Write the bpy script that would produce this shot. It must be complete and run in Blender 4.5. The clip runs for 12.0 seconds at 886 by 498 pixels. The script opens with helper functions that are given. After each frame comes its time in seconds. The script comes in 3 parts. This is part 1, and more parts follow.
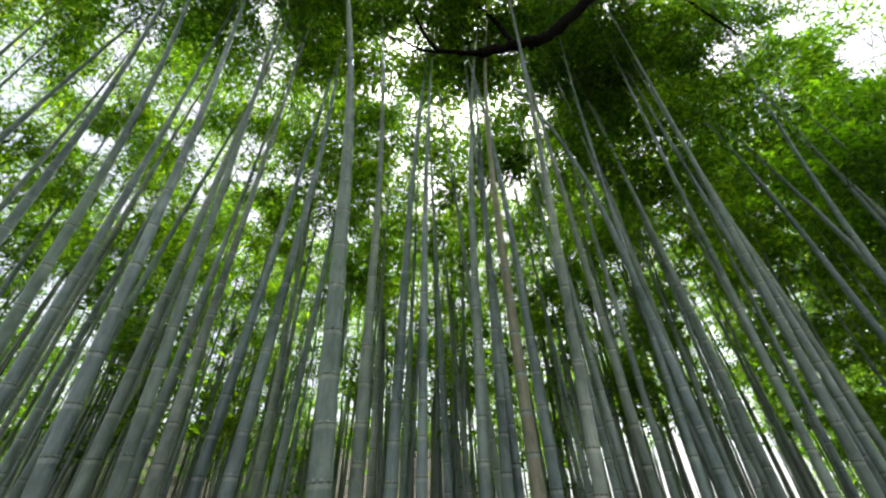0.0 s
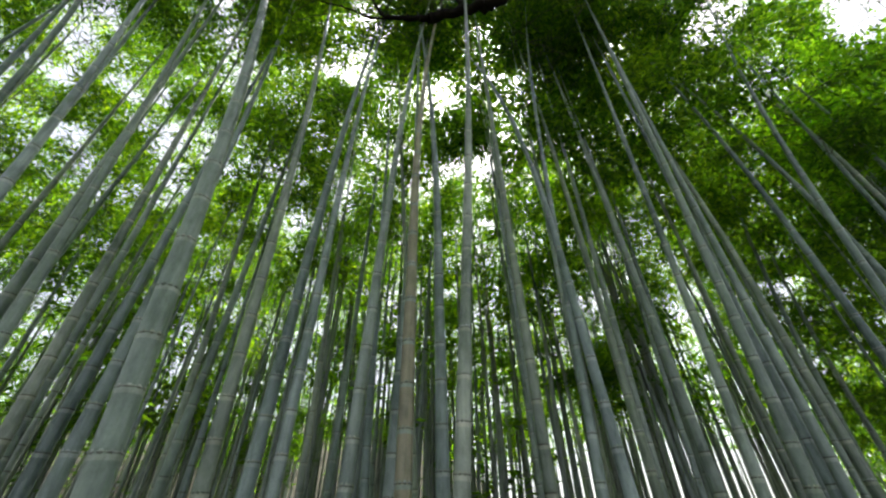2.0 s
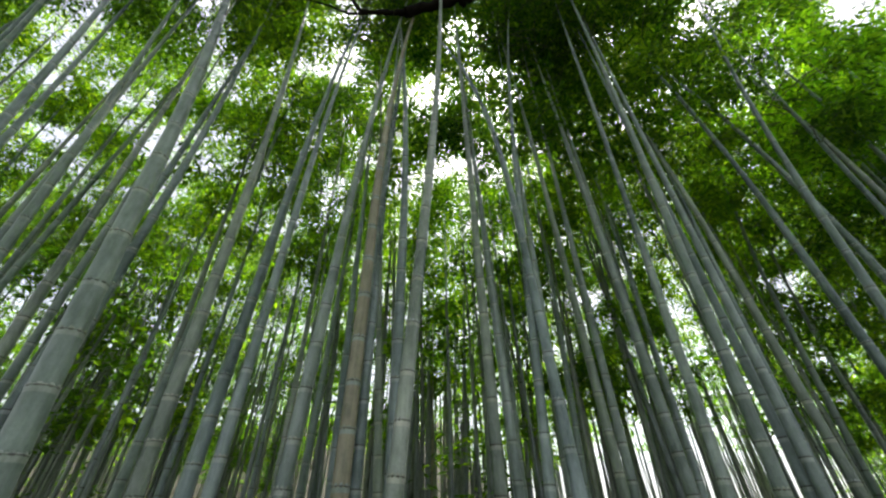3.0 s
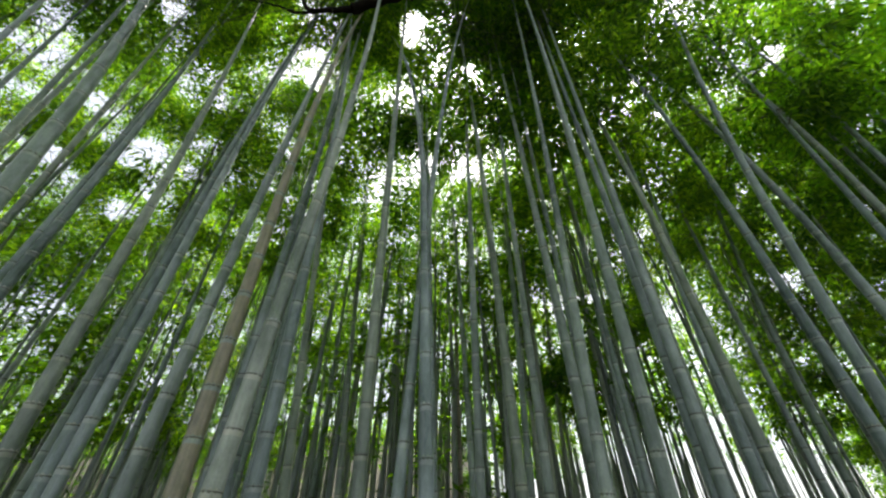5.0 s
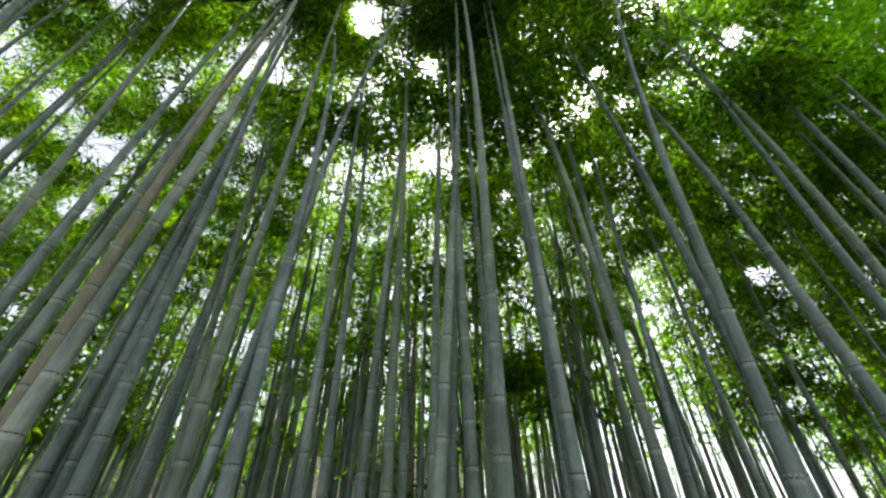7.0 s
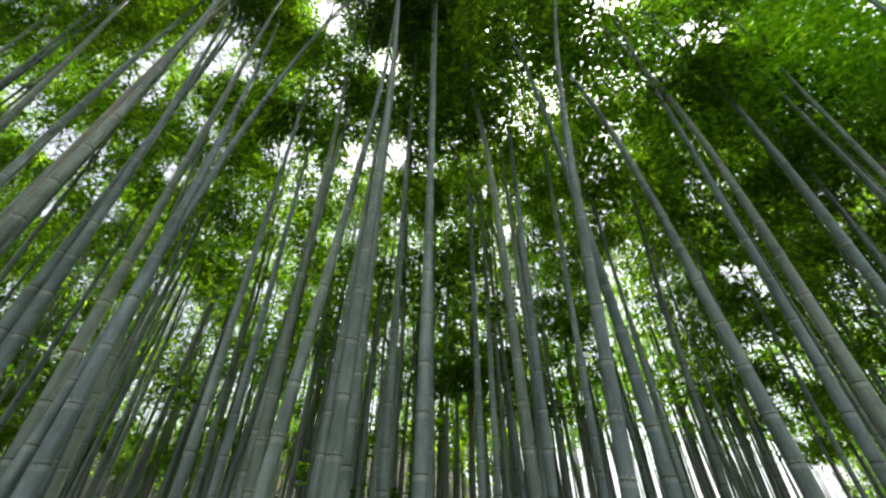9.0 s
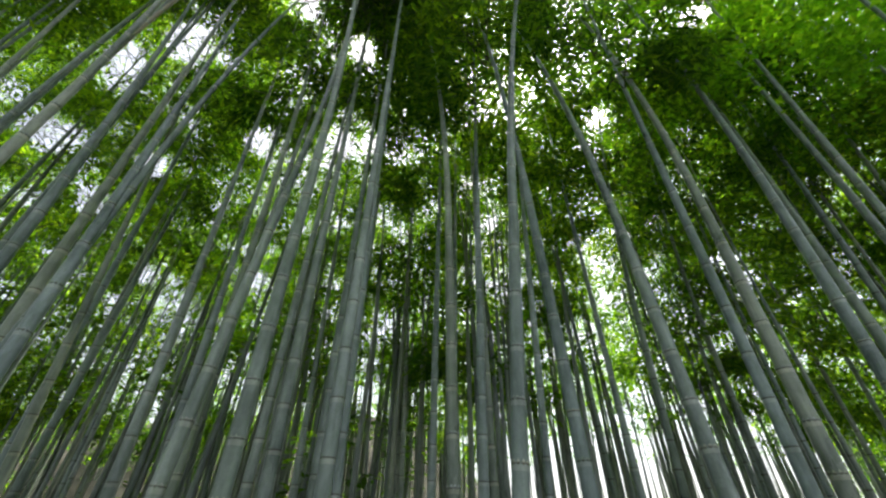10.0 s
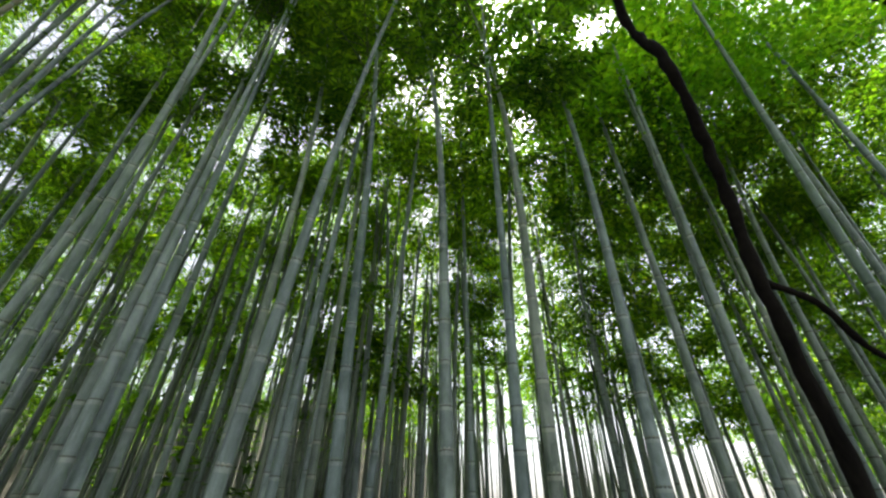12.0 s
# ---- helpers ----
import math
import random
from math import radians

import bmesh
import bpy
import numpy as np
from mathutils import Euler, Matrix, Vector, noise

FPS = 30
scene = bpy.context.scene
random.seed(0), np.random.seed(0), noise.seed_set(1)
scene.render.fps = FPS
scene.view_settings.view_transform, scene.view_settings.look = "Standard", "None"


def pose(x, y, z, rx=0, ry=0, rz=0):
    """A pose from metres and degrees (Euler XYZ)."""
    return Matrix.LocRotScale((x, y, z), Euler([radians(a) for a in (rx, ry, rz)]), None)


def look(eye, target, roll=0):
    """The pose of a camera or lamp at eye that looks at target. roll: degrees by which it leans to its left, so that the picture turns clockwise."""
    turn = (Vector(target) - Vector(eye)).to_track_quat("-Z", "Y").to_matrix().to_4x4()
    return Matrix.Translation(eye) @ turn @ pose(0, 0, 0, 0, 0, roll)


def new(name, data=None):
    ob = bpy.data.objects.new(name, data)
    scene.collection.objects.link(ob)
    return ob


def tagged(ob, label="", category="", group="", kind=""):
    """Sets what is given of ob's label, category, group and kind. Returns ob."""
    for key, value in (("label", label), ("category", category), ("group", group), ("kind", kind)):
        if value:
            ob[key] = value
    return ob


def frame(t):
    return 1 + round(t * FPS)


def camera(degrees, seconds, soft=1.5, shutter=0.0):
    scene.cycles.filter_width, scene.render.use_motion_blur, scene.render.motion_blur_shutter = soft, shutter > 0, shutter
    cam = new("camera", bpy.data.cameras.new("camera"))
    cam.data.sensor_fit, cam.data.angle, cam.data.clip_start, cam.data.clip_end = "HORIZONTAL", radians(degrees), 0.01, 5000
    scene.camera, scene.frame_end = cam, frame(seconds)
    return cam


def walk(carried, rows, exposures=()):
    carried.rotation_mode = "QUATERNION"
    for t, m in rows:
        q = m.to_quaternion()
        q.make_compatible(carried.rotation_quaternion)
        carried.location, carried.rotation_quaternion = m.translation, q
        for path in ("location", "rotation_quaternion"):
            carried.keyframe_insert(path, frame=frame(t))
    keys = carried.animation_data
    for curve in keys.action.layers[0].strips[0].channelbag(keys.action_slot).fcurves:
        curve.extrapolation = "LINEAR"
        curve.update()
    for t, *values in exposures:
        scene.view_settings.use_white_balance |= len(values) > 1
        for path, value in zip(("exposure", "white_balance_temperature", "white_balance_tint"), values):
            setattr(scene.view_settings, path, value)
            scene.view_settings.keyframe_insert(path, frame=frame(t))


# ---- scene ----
cam = camera(96.8, 12.0, soft=2.4)

# the camera's walk along the grove
walk(cam, [
    (0.0, pose(-0.000, -0.000, 1.600, 127.28, 0, 0.00) @ pose(0, 0, 0, 0, 0, -1.33)),
    (0.5, pose(0.211, 0.111, 1.590, 127.02, 0, 0.37) @ pose(0, 0, 0, 0, 0, -1.10)),
    (1.0, pose(0.422, 0.221, 1.577, 126.87, 0, 0.82) @ pose(0, 0, 0, 0, 0, -0.86)),
    (1.5, pose(0.629, 0.327, 1.562, 126.90, 0, 1.41) @ pose(0, 0, 0, 0, 0, -0.61)),
    (2.0, pose(0.819, 0.421, 1.552, 127.04, 0, 2.04) @ pose(0, 0, 0, 0, 0, -0.45)),
    (2.5, pose(0.986, 0.494, 1.554, 127.16, 0, 2.66) @ pose(0, 0, 0, 0, 0, -0.41)),
    (3.0, pose(1.151, 0.556, 1.563, 127.32, 0, 3.29) @ pose(0, 0, 0, 0, 0, -0.43)),
    (3.5, pose(1.336, 0.617, 1.574, 127.52, 0, 4.01) @ pose(0, 0, 0, 0, 0, -0.39)),
    (4.0, pose(1.533, 0.679, 1.585, 127.77, 0, 4.77) @ pose(0, 0, 0, 0, 0, -0.25)),
    (4.5, pose(1.732, 0.742, 1.598, 127.99, 0, 5.52) @ pose(0, 0, 0, 0, 0, -0.03)),
    (5.0, pose(1.930, 0.805, 1.611, 128.14, 0, 6.18) @ pose(0, 0, 0, 0, 0, 0.13)),
    (5.5, pose(2.130, 0.868, 1.625, 128.14, 0, 6.68) @ pose(0, 0, 0, 0, 0, 0.08)),
    (6.0, pose(2.327, 0.936, 1.639, 128.09, 0, 6.93) @ pose(0, 0, 0, 0, 0, -0.03)),
    (6.5, pose(2.517, 1.010, 1.653, 128.06, 0, 6.88) @ pose(0, 0, 0, 0, 0, -0.04)),
    (7.0, pose(2.697, 1.078, 1.665, 128.12, 0, 6.76) @ pose(0, 0, 0, 0, 0, 0.03)),
    (7.5, pose(2.869, 1.124, 1.675, 128.27, 0, 6.74) @ pose(0, 0, 0, 0, 0, 0.09)),
    (8.0, pose(3.040, 1.158, 1.681, 128.37, 0, 6.81) @ pose(0, 0, 0, 0, 0, 0.15)),
    (8.5, pose(3.216, 1.190, 1.685, 128.28, 0, 6.91) @ pose(0, 0, 0, 0, 0, 0.23)),
    (9.0, pose(3.404, 1.225, 1.685, 127.92, 0, 7.11) @ pose(0, 0, 0, 0, 0, 0.33)),
    (9.5, pose(3.607, 1.264, 1.680, 127.25, 0, 7.42) @ pose(0, 0, 0, 0, 0, 0.44)),
    (10.0, pose(3.833, 1.286, 1.675, 126.46, 0, 7.63) @ pose(0, 0, 0, 0, 0, 0.51)),
    (10.5, pose(4.090, 1.275, 1.678, 125.75, 0, 7.47) @ pose(0, 0, 0, 0, 0, 0.52)),
    (11.0, pose(4.375, 1.246, 1.690, 125.21, 0, 6.79) @ pose(0, 0, 0, 0, 0, 0.53)),
    (11.5, pose(4.682, 1.214, 1.709, 124.86, 0, 5.56) @ pose(0, 0, 0, 0, 0, 0.61)),
    (12.0, pose(5.000, 1.183, 1.733, 124.62, 0, 4.02) @ pose(0, 0, 0, 0, 0, 0.73)),
])

# ---- light ----
SUN_UP, SUN_ROUND = 66.0, 20.0
world = bpy.data.worlds.new("sky")
scene.world = world
world.use_nodes = True
wn = world.node_tree
sky = wn.nodes.new("ShaderNodeTexSky")
sky.sky_type = "NISHITA"
sky.sun_disc = False
sky.sun_elevation = radians(SUN_UP)
sky.sun_rotation = radians(SUN_ROUND)
sky.air_density, sky.dust_density, sky.ozone_density = 1.0, 4.0, 0.8
wn.nodes["Background"].inputs["Strength"].default_value = 0.13
haze = wn.nodes.new("ShaderNodeHueSaturation")
haze.inputs["Saturation"].default_value = 0.4
wn.links.new(sky.outputs["Color"], haze.inputs["Color"])
wn.links.new(haze.outputs["Color"], wn.nodes["Background"].inputs["Color"])
sun = new("sun", bpy.data.lights.new("sun", "SUN"))
sun.data.energy, sun.data.angle, sun.data.color = 5.0, radians(5.0), (1.0, 0.96, 0.88)
sun_from = Vector((math.sin(radians(SUN_ROUND)) * math.cos(radians(SUN_UP)), math.cos(radians(SUN_ROUND)) * math.cos(radians(SUN_UP)), math.sin(radians(SUN_UP))))
sun.matrix_world = look(sun_from * 40, (0, 0, 0))
scene.view_settings.exposure = 1.52


# ---- materials ----
def material(name):
    m = bpy.data.materials.new(name)
    m.use_nodes = True
    nt = m.node_tree
    return m, nt, nt.nodes["Principled BSDF"]


def node(nt, kind, **values):
    n = nt.nodes.new(kind)
    for key, value in values.items():
        n.inputs[key].default_value = value
    return n


def ramp(nt, source, *stops):
    n = nt.nodes.new("ShaderNodeValToRGB")
    nt.links.new(source, n.inputs["Fac"])
    els = n.color_ramp.elements
    while len(els) < len(stops):
        els.new(0.5)
    for e, (at, colour) in zip(els, stops):
        e.position, e.color = at, (*colour, 1)
    return n.outputs["Color"]


def mix(nt, how, factor, a, b):
    n = nt.nodes.new("ShaderNodeMix")
    n.data_type, n.blend_type = "RGBA", how
    for value, key in ((factor, "Factor"), (a, "A"), (b, "B")):
        plug = [i for i in n.inputs if i.name == key and i.type == ("VALUE" if key == "Factor" else "RGBA")][0]
        if isinstance(value, bpy.types.NodeSocket):
            nt.links.new(value, plug)
        else:
            plug.default_value = value if key == "Factor" else (*value, 1)
    return [o for o in n.outputs if o.type == "RGBA"][0]


def stretched(nt, scale, by):
    """Noise in the object's own space, drawn out along z."""
    tc = nt.nodes.new("ShaderNodeTexCoord")
    mp = nt.nodes.new("ShaderNodeMapping")
    mp.inputs["Scale"].default_value = by
    shift = nt.nodes.new("ShaderNodeVectorMath")
    where = nt.nodes.new("ShaderNodeObjectInfo")
    nt.links.new(tc.outputs["Object"], shift.inputs[0])
    nt.links.new(where.outputs["Location"], shift.inputs[1])
    nt.links.new(shift.outputs["Vector"], mp.inputs["Vector"])
    n = node(nt, "ShaderNodeTexNoise", Scale=scale, Detail=6.0, Roughness=0.6)
    nt.links.new(mp.outputs["Vector"], n.inputs["Vector"])
    return n.outputs["Fac"]


def culm_material(name, pale, mid, dark, island=False):
    m, nt, p = material(name)
    blotch = stretched(nt, 3.0, (1, 1, 0.35))
    streak = stretched(nt, 60.0, (1, 1, 0.03))
    patch = stretched(nt, 16.0, (1, 1, 0.45))
    fine = stretched(nt, 90.0, (1, 1, 1))
    base = ramp(nt, blotch, (0.3, dark), (0.5, mid), (0.72, pale))
    info = nt.nodes.new("ShaderNodeNewGeometry" if island else "ShaderNodeObjectInfo")
    tint = ramp(nt, info.outputs["Random Per Island" if island else "Random"], (0.0, (0.50, 0.62, 0.50)), (0.2, (1.05, 1.05, 0.98)), (0.4, (0.62, 0.70, 0.70)), (0.6, (1.0, 1.04, 1.06)), (0.8, (0.72, 0.76, 0.58)), (1.0, (1.18, 1.12, 1.02)))
    c = mix(nt, "MULTIPLY", 1.0, base, tint)
    c = mix(nt, "MULTIPLY", 0.45, c, ramp(nt, streak, (0.35, (0.6, 0.6, 0.6)), (0.65, (1.1, 1.1, 1.1))))
    c = mix(nt, "MULTIPLY", 0.7, c, ramp(nt, patch, (0.36, (0.55, 0.6, 0.52)), (0.52, (1.0, 1.0, 1.0)), (0.66, (1.25, 1.22, 1.18))))
    c = mix(nt, "MULTIPLY", 0.35, c, ramp(nt, fine, (0.3, (0.6, 0.62, 0.6)), (0.6, (1.0, 1.0, 1.0))))
    nt.links.new(c, p.inputs["Base Color"])
    p.inputs["Roughness"].default_value = 0.42
    nt.links.new(ramp(nt, blotch, (0.3, (0.22, 0.22, 0.22)), (0.7, (0.45, 0.45, 0.45))), p.inputs["Roughness"])
    b = node(nt, "ShaderNodeBump", Strength=0.12, Distance=0.004)
    nt.links.new(streak, b.inputs["Height"])
    nt.links.new(b.outputs["Normal"], p.inputs["Normal"])
    return m


def leaf_material(name, low, mid, high, through_it, thin):
    m, nt, p = material(name)
    geo = nt.nodes.new("ShaderNodeNewGeometry")
    c = ramp(nt, geo.outputs["Random Per Island"], (0.0, low), (0.55, mid), (1.0, high))
    info = nt.nodes.new("ShaderNodeObjectInfo")
    c = mix(nt, "MULTIPLY", 1.0, c, ramp(nt, info.outputs["Random"], (0.0, (0.50, 0.58, 0.6)), (0.35, (0.85, 0.9, 0.9)), (0.7, (1.1, 1.08, 1.0)), (1.0, (1.6, 1.35, 0.9))))
    nt.links.new(c, p.inputs["Base Color"])
    p.inputs["Roughness"].default_value = 0.6
    p.inputs["Specular IOR Level"].default_value = 0.25
    t = nt.nodes.new("ShaderNodeBsdfTranslucent")
    glow = mix(nt, "MULTIPLY", 1.0, c, through_it)
    nt.links.new(glow, t.inputs["Color"])
    s = nt.nodes.new("ShaderNodeMixShader")
    s.inputs["Fac"].default_value = thin
    nt.links.new(p.outputs["BSDF"], s.inputs[1])
    nt.links.new(t.outputs["BSDF"], s.inputs[2])
    nt.links.new(s.outputs["Shader"], nt.nodes["Material Output"].inputs["Surface"])
    return m


def bark_material(name, dark, pale):
    m, nt, p = material(name)
    a = stretched(nt, 14.0, (1, 1, 0.4))
    b = stretched(nt, 70.0, (1, 1, 0.5))
    c = mix(nt, "MULTIPLY", 0.6, ramp(nt, a, (0.3, dark), (0.7, pale)), ramp(nt, b, (0.3, (0.4, 0.4, 0.4)), (0.65, (1.1, 1.1, 1.1))))
    nt.links.new(c, p.inputs["Base Color"])
    p.inputs["Roughness"].default_value = 0.9
    p.inputs["Specular IOR Level"].default_value = 0.15
    bp = node(nt, "ShaderNodeBump", Strength=0.6, Distance=0.01)
    nt.links.new(b, bp.inputs["Height"])
    nt.links.new(bp.outputs["Normal"], p.inputs["Normal"])
    return m


def ground_material(name, stops, scale, bump):
    m, nt, p = material(name)
    a = stretched(nt, scale, (1, 1, 1))
    b = stretched(nt, scale * 14, (1, 1, 1))
    c = mix(nt, "MULTIPLY", 0.6, ramp(nt, a, *stops), ramp(nt, b, (0.3, (0.5, 0.5, 0.5)), (0.7, (1.15, 1.15, 1.15))))
    nt.links.new(c, p.inputs["Base Color"])
    p.inputs["Roughness"].default_value = 0.95
    bp = node(nt, "ShaderNodeBump", Strength=bump, Distance=0.03)
    nt.links.new(b, bp.inputs["Height"])
    nt.links.new(bp.outputs["Normal"], p.inputs["Normal"])
    return m


CULM = culm_material("bamboo_culm", (0.44, 0.49, 0.475), (0.27, 0.315, 0.305), (0.10, 0.135, 0.125))
CULM_DEEP = culm_material("deep_bamboo_culm", (0.40, 0.425, 0.40), (0.25, 0.275, 0.26), (0.10, 0.125, 0.11), True)
CULM_OLD = culm_material("old_bamboo_culm", (0.56, 0.46, 0.36), (0.42, 0.34, 0.26), (0.25, 0.2, 0.15))
NODE_DARK = culm_material("bamboo_node_scar", (0.16, 0.16, 0.12), (0.10, 0.10, 0.08), (0.05, 0.05, 0.04))
NODE_PALE = culm_material("bamboo_node_bloom", (0.54, 0.56, 0.53), (0.41, 0.43, 0.41), (0.24, 0.26, 0.245))
TWIG = bark_material("bamboo_twig", (0.06, 0.08, 0.03), (0.16, 0.19, 0.09))
LEAF = leaf_material("bamboo_leaf", (0.018, 0.042, 0.005), (0.040, 0.086, 0.008), (0.120, 0.185, 0.013), (3.9, 4.4, 1.0), 0.5)
MAPLE_LEAF = leaf_material("maple_leaf", (0.045, 0.13, 0.008), (0.085, 0.205, 0.012), (0.14, 0.26, 0.018), (3.3, 3.2, 1.0), 0.5)
BARK = bark_material("dark_bark", (0.005, 0.004, 0.0035), (0.020, 0.016, 0.013))
SOIL = ground_material("leaf_litter", ((0.3, (0.016, 0.017, 0.009)), (0.5, (0.034, 0.032, 0.017)), (0.7, (0.062, 0.054, 0.031))), 2.5, 0.8)
PATH = ground_material("trodden_path", ((0.3, (0.06, 0.056, 0.05)), (0.7, (0.11, 0.10, 0.09))), 1.5, 0.3)


# ---- mesh helpers ----
rng = np.random.default_rng(7)


def mesh_of(name, verts, quads, mats, which=None, smooth=True):
    me = bpy.data.meshes.new(name)
    verts, quads = np.asarray(verts, np.float32), np.asarray(quads, np.int32)
    me.vertices.add(len(verts))
    me.vertices.foreach_set("co", verts.ravel())
    me.loops.add(quads.size)
    me.loops.foreach_set("vertex_index", quads.ravel())
    me.polygons.add(len(quads))
    me.polygons.foreach_set("loop_start", np.arange(0, quads.size, 4, dtype=np.int32))
    me.polygons.foreach_set("use_smooth", np.full(len(quads), smooth))
    if which is not None:
        me.polygons.foreach_set("material_index", np.asarray(which, np.int32))
    for m in mats:
        me.materials.append(m)
    me.update(calc_edges=True)
    me.validate()
    return me


def part(name, me, parent, label=""):
    ob = new(name, me)
    ob.parent = parent
    return tagged(ob, label) if label else ob


def tube(points, radii, sides):
    """Rings round a line: vertices and quads."""
    p = np.asarray(points, float)
    d = np.gradient(p, axis=0)
    d /= np.linalg.norm(d, axis=1, keepdims=True) + 1e-9
    if np.abs(d[:, 2]).mean() > 0.6:
        ref = np.tile([[1.0, 0, 0]], (len(p), 1))
    else:
        ref = np.tile([[0.1, 0.15, 1.0]], (len(p), 1))
    u = np.cross(d, ref)
    u /= np.linalg.norm(u, axis=1, keepdims=True) + 1e-9
    v = np.cross(d, u)
    a = np.linspace(0, 2 * np.pi, sides, endpoint=False)
    ring = np.cos(a)[None, :, None] * u[:, None] + np.sin(a)[None, :, None] * v[:, None]
    verts = (p[:, None] + ring * np.asarray(radii, float)[:, None, None]).reshape(-1, 3)
    i, j = np.meshgrid(np.arange(len(p) - 1), np.arange(sides), indexing="ij")
    k = (j + 1) % sides
    quads = np.stack([i * sides + j, i * sides + k, (i + 1) * sides + k, (i + 1) * sides + j], -1).reshape(-1, 4)
    return verts, quads


def joined(pieces):
    """One list of vertices and quads from several."""
    vs, qs, n = [], [], 0
    for v, q in pieces:
        vs.append(v)
        qs.append(q + n)
        n += len(v)
    return np.concatenate(vs), np.concatenate(qs)


def leaves(base, out, size, width, seed):
    """Pointed leaf blades, each one folded quad, from base points along the directions out."""
    r = np.random.default_rng(seed)
    n = len(base)
    out = out / (np.linalg.norm(out, axis=1, keepdims=True) + 1e-9)
    side = np.cross(out, r.normal(size=(n, 3)) * 0.55 + np.array([0, 0, 1.0]))
    side /= np.linalg.norm(side, axis=1, keepdims=True) + 1e-9
    up = np.cross(side, out)
    ln = size * r.uniform(0.7, 1.25, (n, 1))
    wd = width * r.uniform(0.75, 1.2, (n, 1))
    mid = base + out * ln * 0.42
    tip = base + out * ln - np.array([0, 0, 1.0]) * ln * r.uniform(0, 0.25, (n, 1))
    verts = np.stack([base, mid + side * wd * 0.5 + up * wd * 0.12, tip, mid - side * wd * 0.5 + up * wd * 0.12], 1).reshape(-1, 3)
    return verts, np.arange(4 * n).reshape(-1, 4)


# ---- bamboo ----
TOP = 11.2


def bend(z):
    return np.maximum(z - 3.6, 0) ** 2 / 10


def girth(z):
    return np.clip(1.11 - z / 8.7, 0.13, 1.2)


def culm(line, r0, sides, rings, seed, old=False, nodes=None):
    """A bamboo culm along line(z), with its nodes; with a list for nodes, their heights go there instead."""
    r = np.random.default_rng(seed)
    zs, fat = [0.0], [1.05]
    z = r.uniform(0.05, 0.2)
    while z < TOP - 0.1:
        if nodes is not None and z < 7.0:
            nodes.append(z)
        if rings > 3 and z < 7.6:
            for dz, k in ((-0.026, 1.0), (-0.004, 1.03), (0.004, 0.985), (0.009, 1.035), (0.018, 1.005)):
                zs.append(z + dz)
                fat.append(k)
        elif rings <= 3:
            zs += [z - 0.006, z + 0.008]
            fat += [1.0, 1.04]
        else:
            zs.append(z)
            fat.append(1.0)
        z += (0.15 + 0.05 * min(z, 3.4)) * r.uniform(0.92, 1.08) if z < 6 else 0.3 * r.uniform(0.9, 1.1)
    zs, fat = np.array(zs), np.array(fat)
    v, q = tube(line(zs), r0 * girth(zs) * fat, sides)
    # the face between ring i and ring i + 1 takes the mark of its lower ring
    which = np.zeros(len(zs) - 1, int)
    if rings > 3:
        ringed = int((zs < 7.65).sum()) // 5 * 5
        which[1:ringed:5] = 2
        if nodes is None:
            which[2:ringed:5] = 1
    else:
        which[1::2] = 1
    return mesh_of("culm", v, q, [CULM_OLD if old else CULM, NODE_DARK, NODE_PALE], np.repeat(which, sides))


def crown(seed, low, top, full, size, width, many):
    """The side branches and the leaf masses of one bamboo, round the z axis."""
    r = np.random.default_rng(seed)
    twigs, at, way = [], [], []
    z, turn = low, r.uniform(0, 6.28)
    while z < top - 0.15:
        share = (z - low) / (top - low)
        reach = (0.45 + 1.05 * math.sin(min(1.0, share * 1.5 + 0.12) * math.pi * 0.62)) * (1.0 - 0.45 * share)
        for k in range(2):
            a = turn + k * r.uniform(0.5, 1.0)
            ln = reach * r.uniform(0.6, 1.25)
            s = np.linspace(0, 1, 4)
            rise = r.uniform(0.35, 0.8)
            line = np.stack([np.cos(a) * ln * s, np.sin(a) * ln * s, z + ln * (rise * s - 0.62 * s ** 2.2)], 1)
            twigs.append(tube(line, 0.007 * (1 - 0.8 * s) + 0.0012, 3))
            dense = r.random() < full
            for u in r.uniform(0.45, 1.0, 3 if dense else 2):
                p = np.array([np.interp(u, s, line[:, c]) for c in range(3)])
                m = int(many * r.uniform(0.7, 1.4)) if dense else int(many * 0.16) + 2
                d = np.array([np.cos(a), np.sin(a), -0.15]) + r.normal(size=3) * 0.5
                wide = 0.19 if dense else 0.13
                at.append(p + r.normal(size=(m, 3)) * np.array([wide, wide, wide * 0.6]))
                way.append(d * 0.5 + r.normal(size=(m, 3)) * np.array([0.8, 0.8, 0.4]) - np.array([0, 0, 0.3]))
        turn += 2.4 + r.uniform(-0.4, 0.4)
        z += r.uniform(0.22, 0.34)
    return joined(twigs), leaves(np.concatenate(at), np.concatenate(way), size, width, seed + 1)


def crowns(seed, number, low, top, full, size, width, many):
    """A few crowns of one kind: the mesh of the branches, and the leaves as vertices."""
    made = []
    for k in range(number):
        tw, lf = crown(seed + k, low + 0.18 * (k % 4), top, full, size, width, many)
        made.append((mesh_of("branchwork", *tw, [TWIG]), lf[0].reshape(-1, 4, 3)))
    return made


HIGH_CROWNS = crowns(100, 5, 7.1, TOP, 0.62, 0.098, 0.028, 135)
MID_CROWNS = crowns(200, 5, 5.2, TOP, 0.50, 0.12, 0.034, 105)
LOW_CROWNS = crowns(300, 5, 3.4, 10.6, 0.44, 0.15, 0.046, 58)
THIN_CROWNS = crowns(500, 4, 7.6, 11.0, 0.08, 0.115, 0.034, 34)
FAR_CROWNS = crowns(400, 5, 3.3, 10.2, 0.42, 0.215, 0.08, 17)

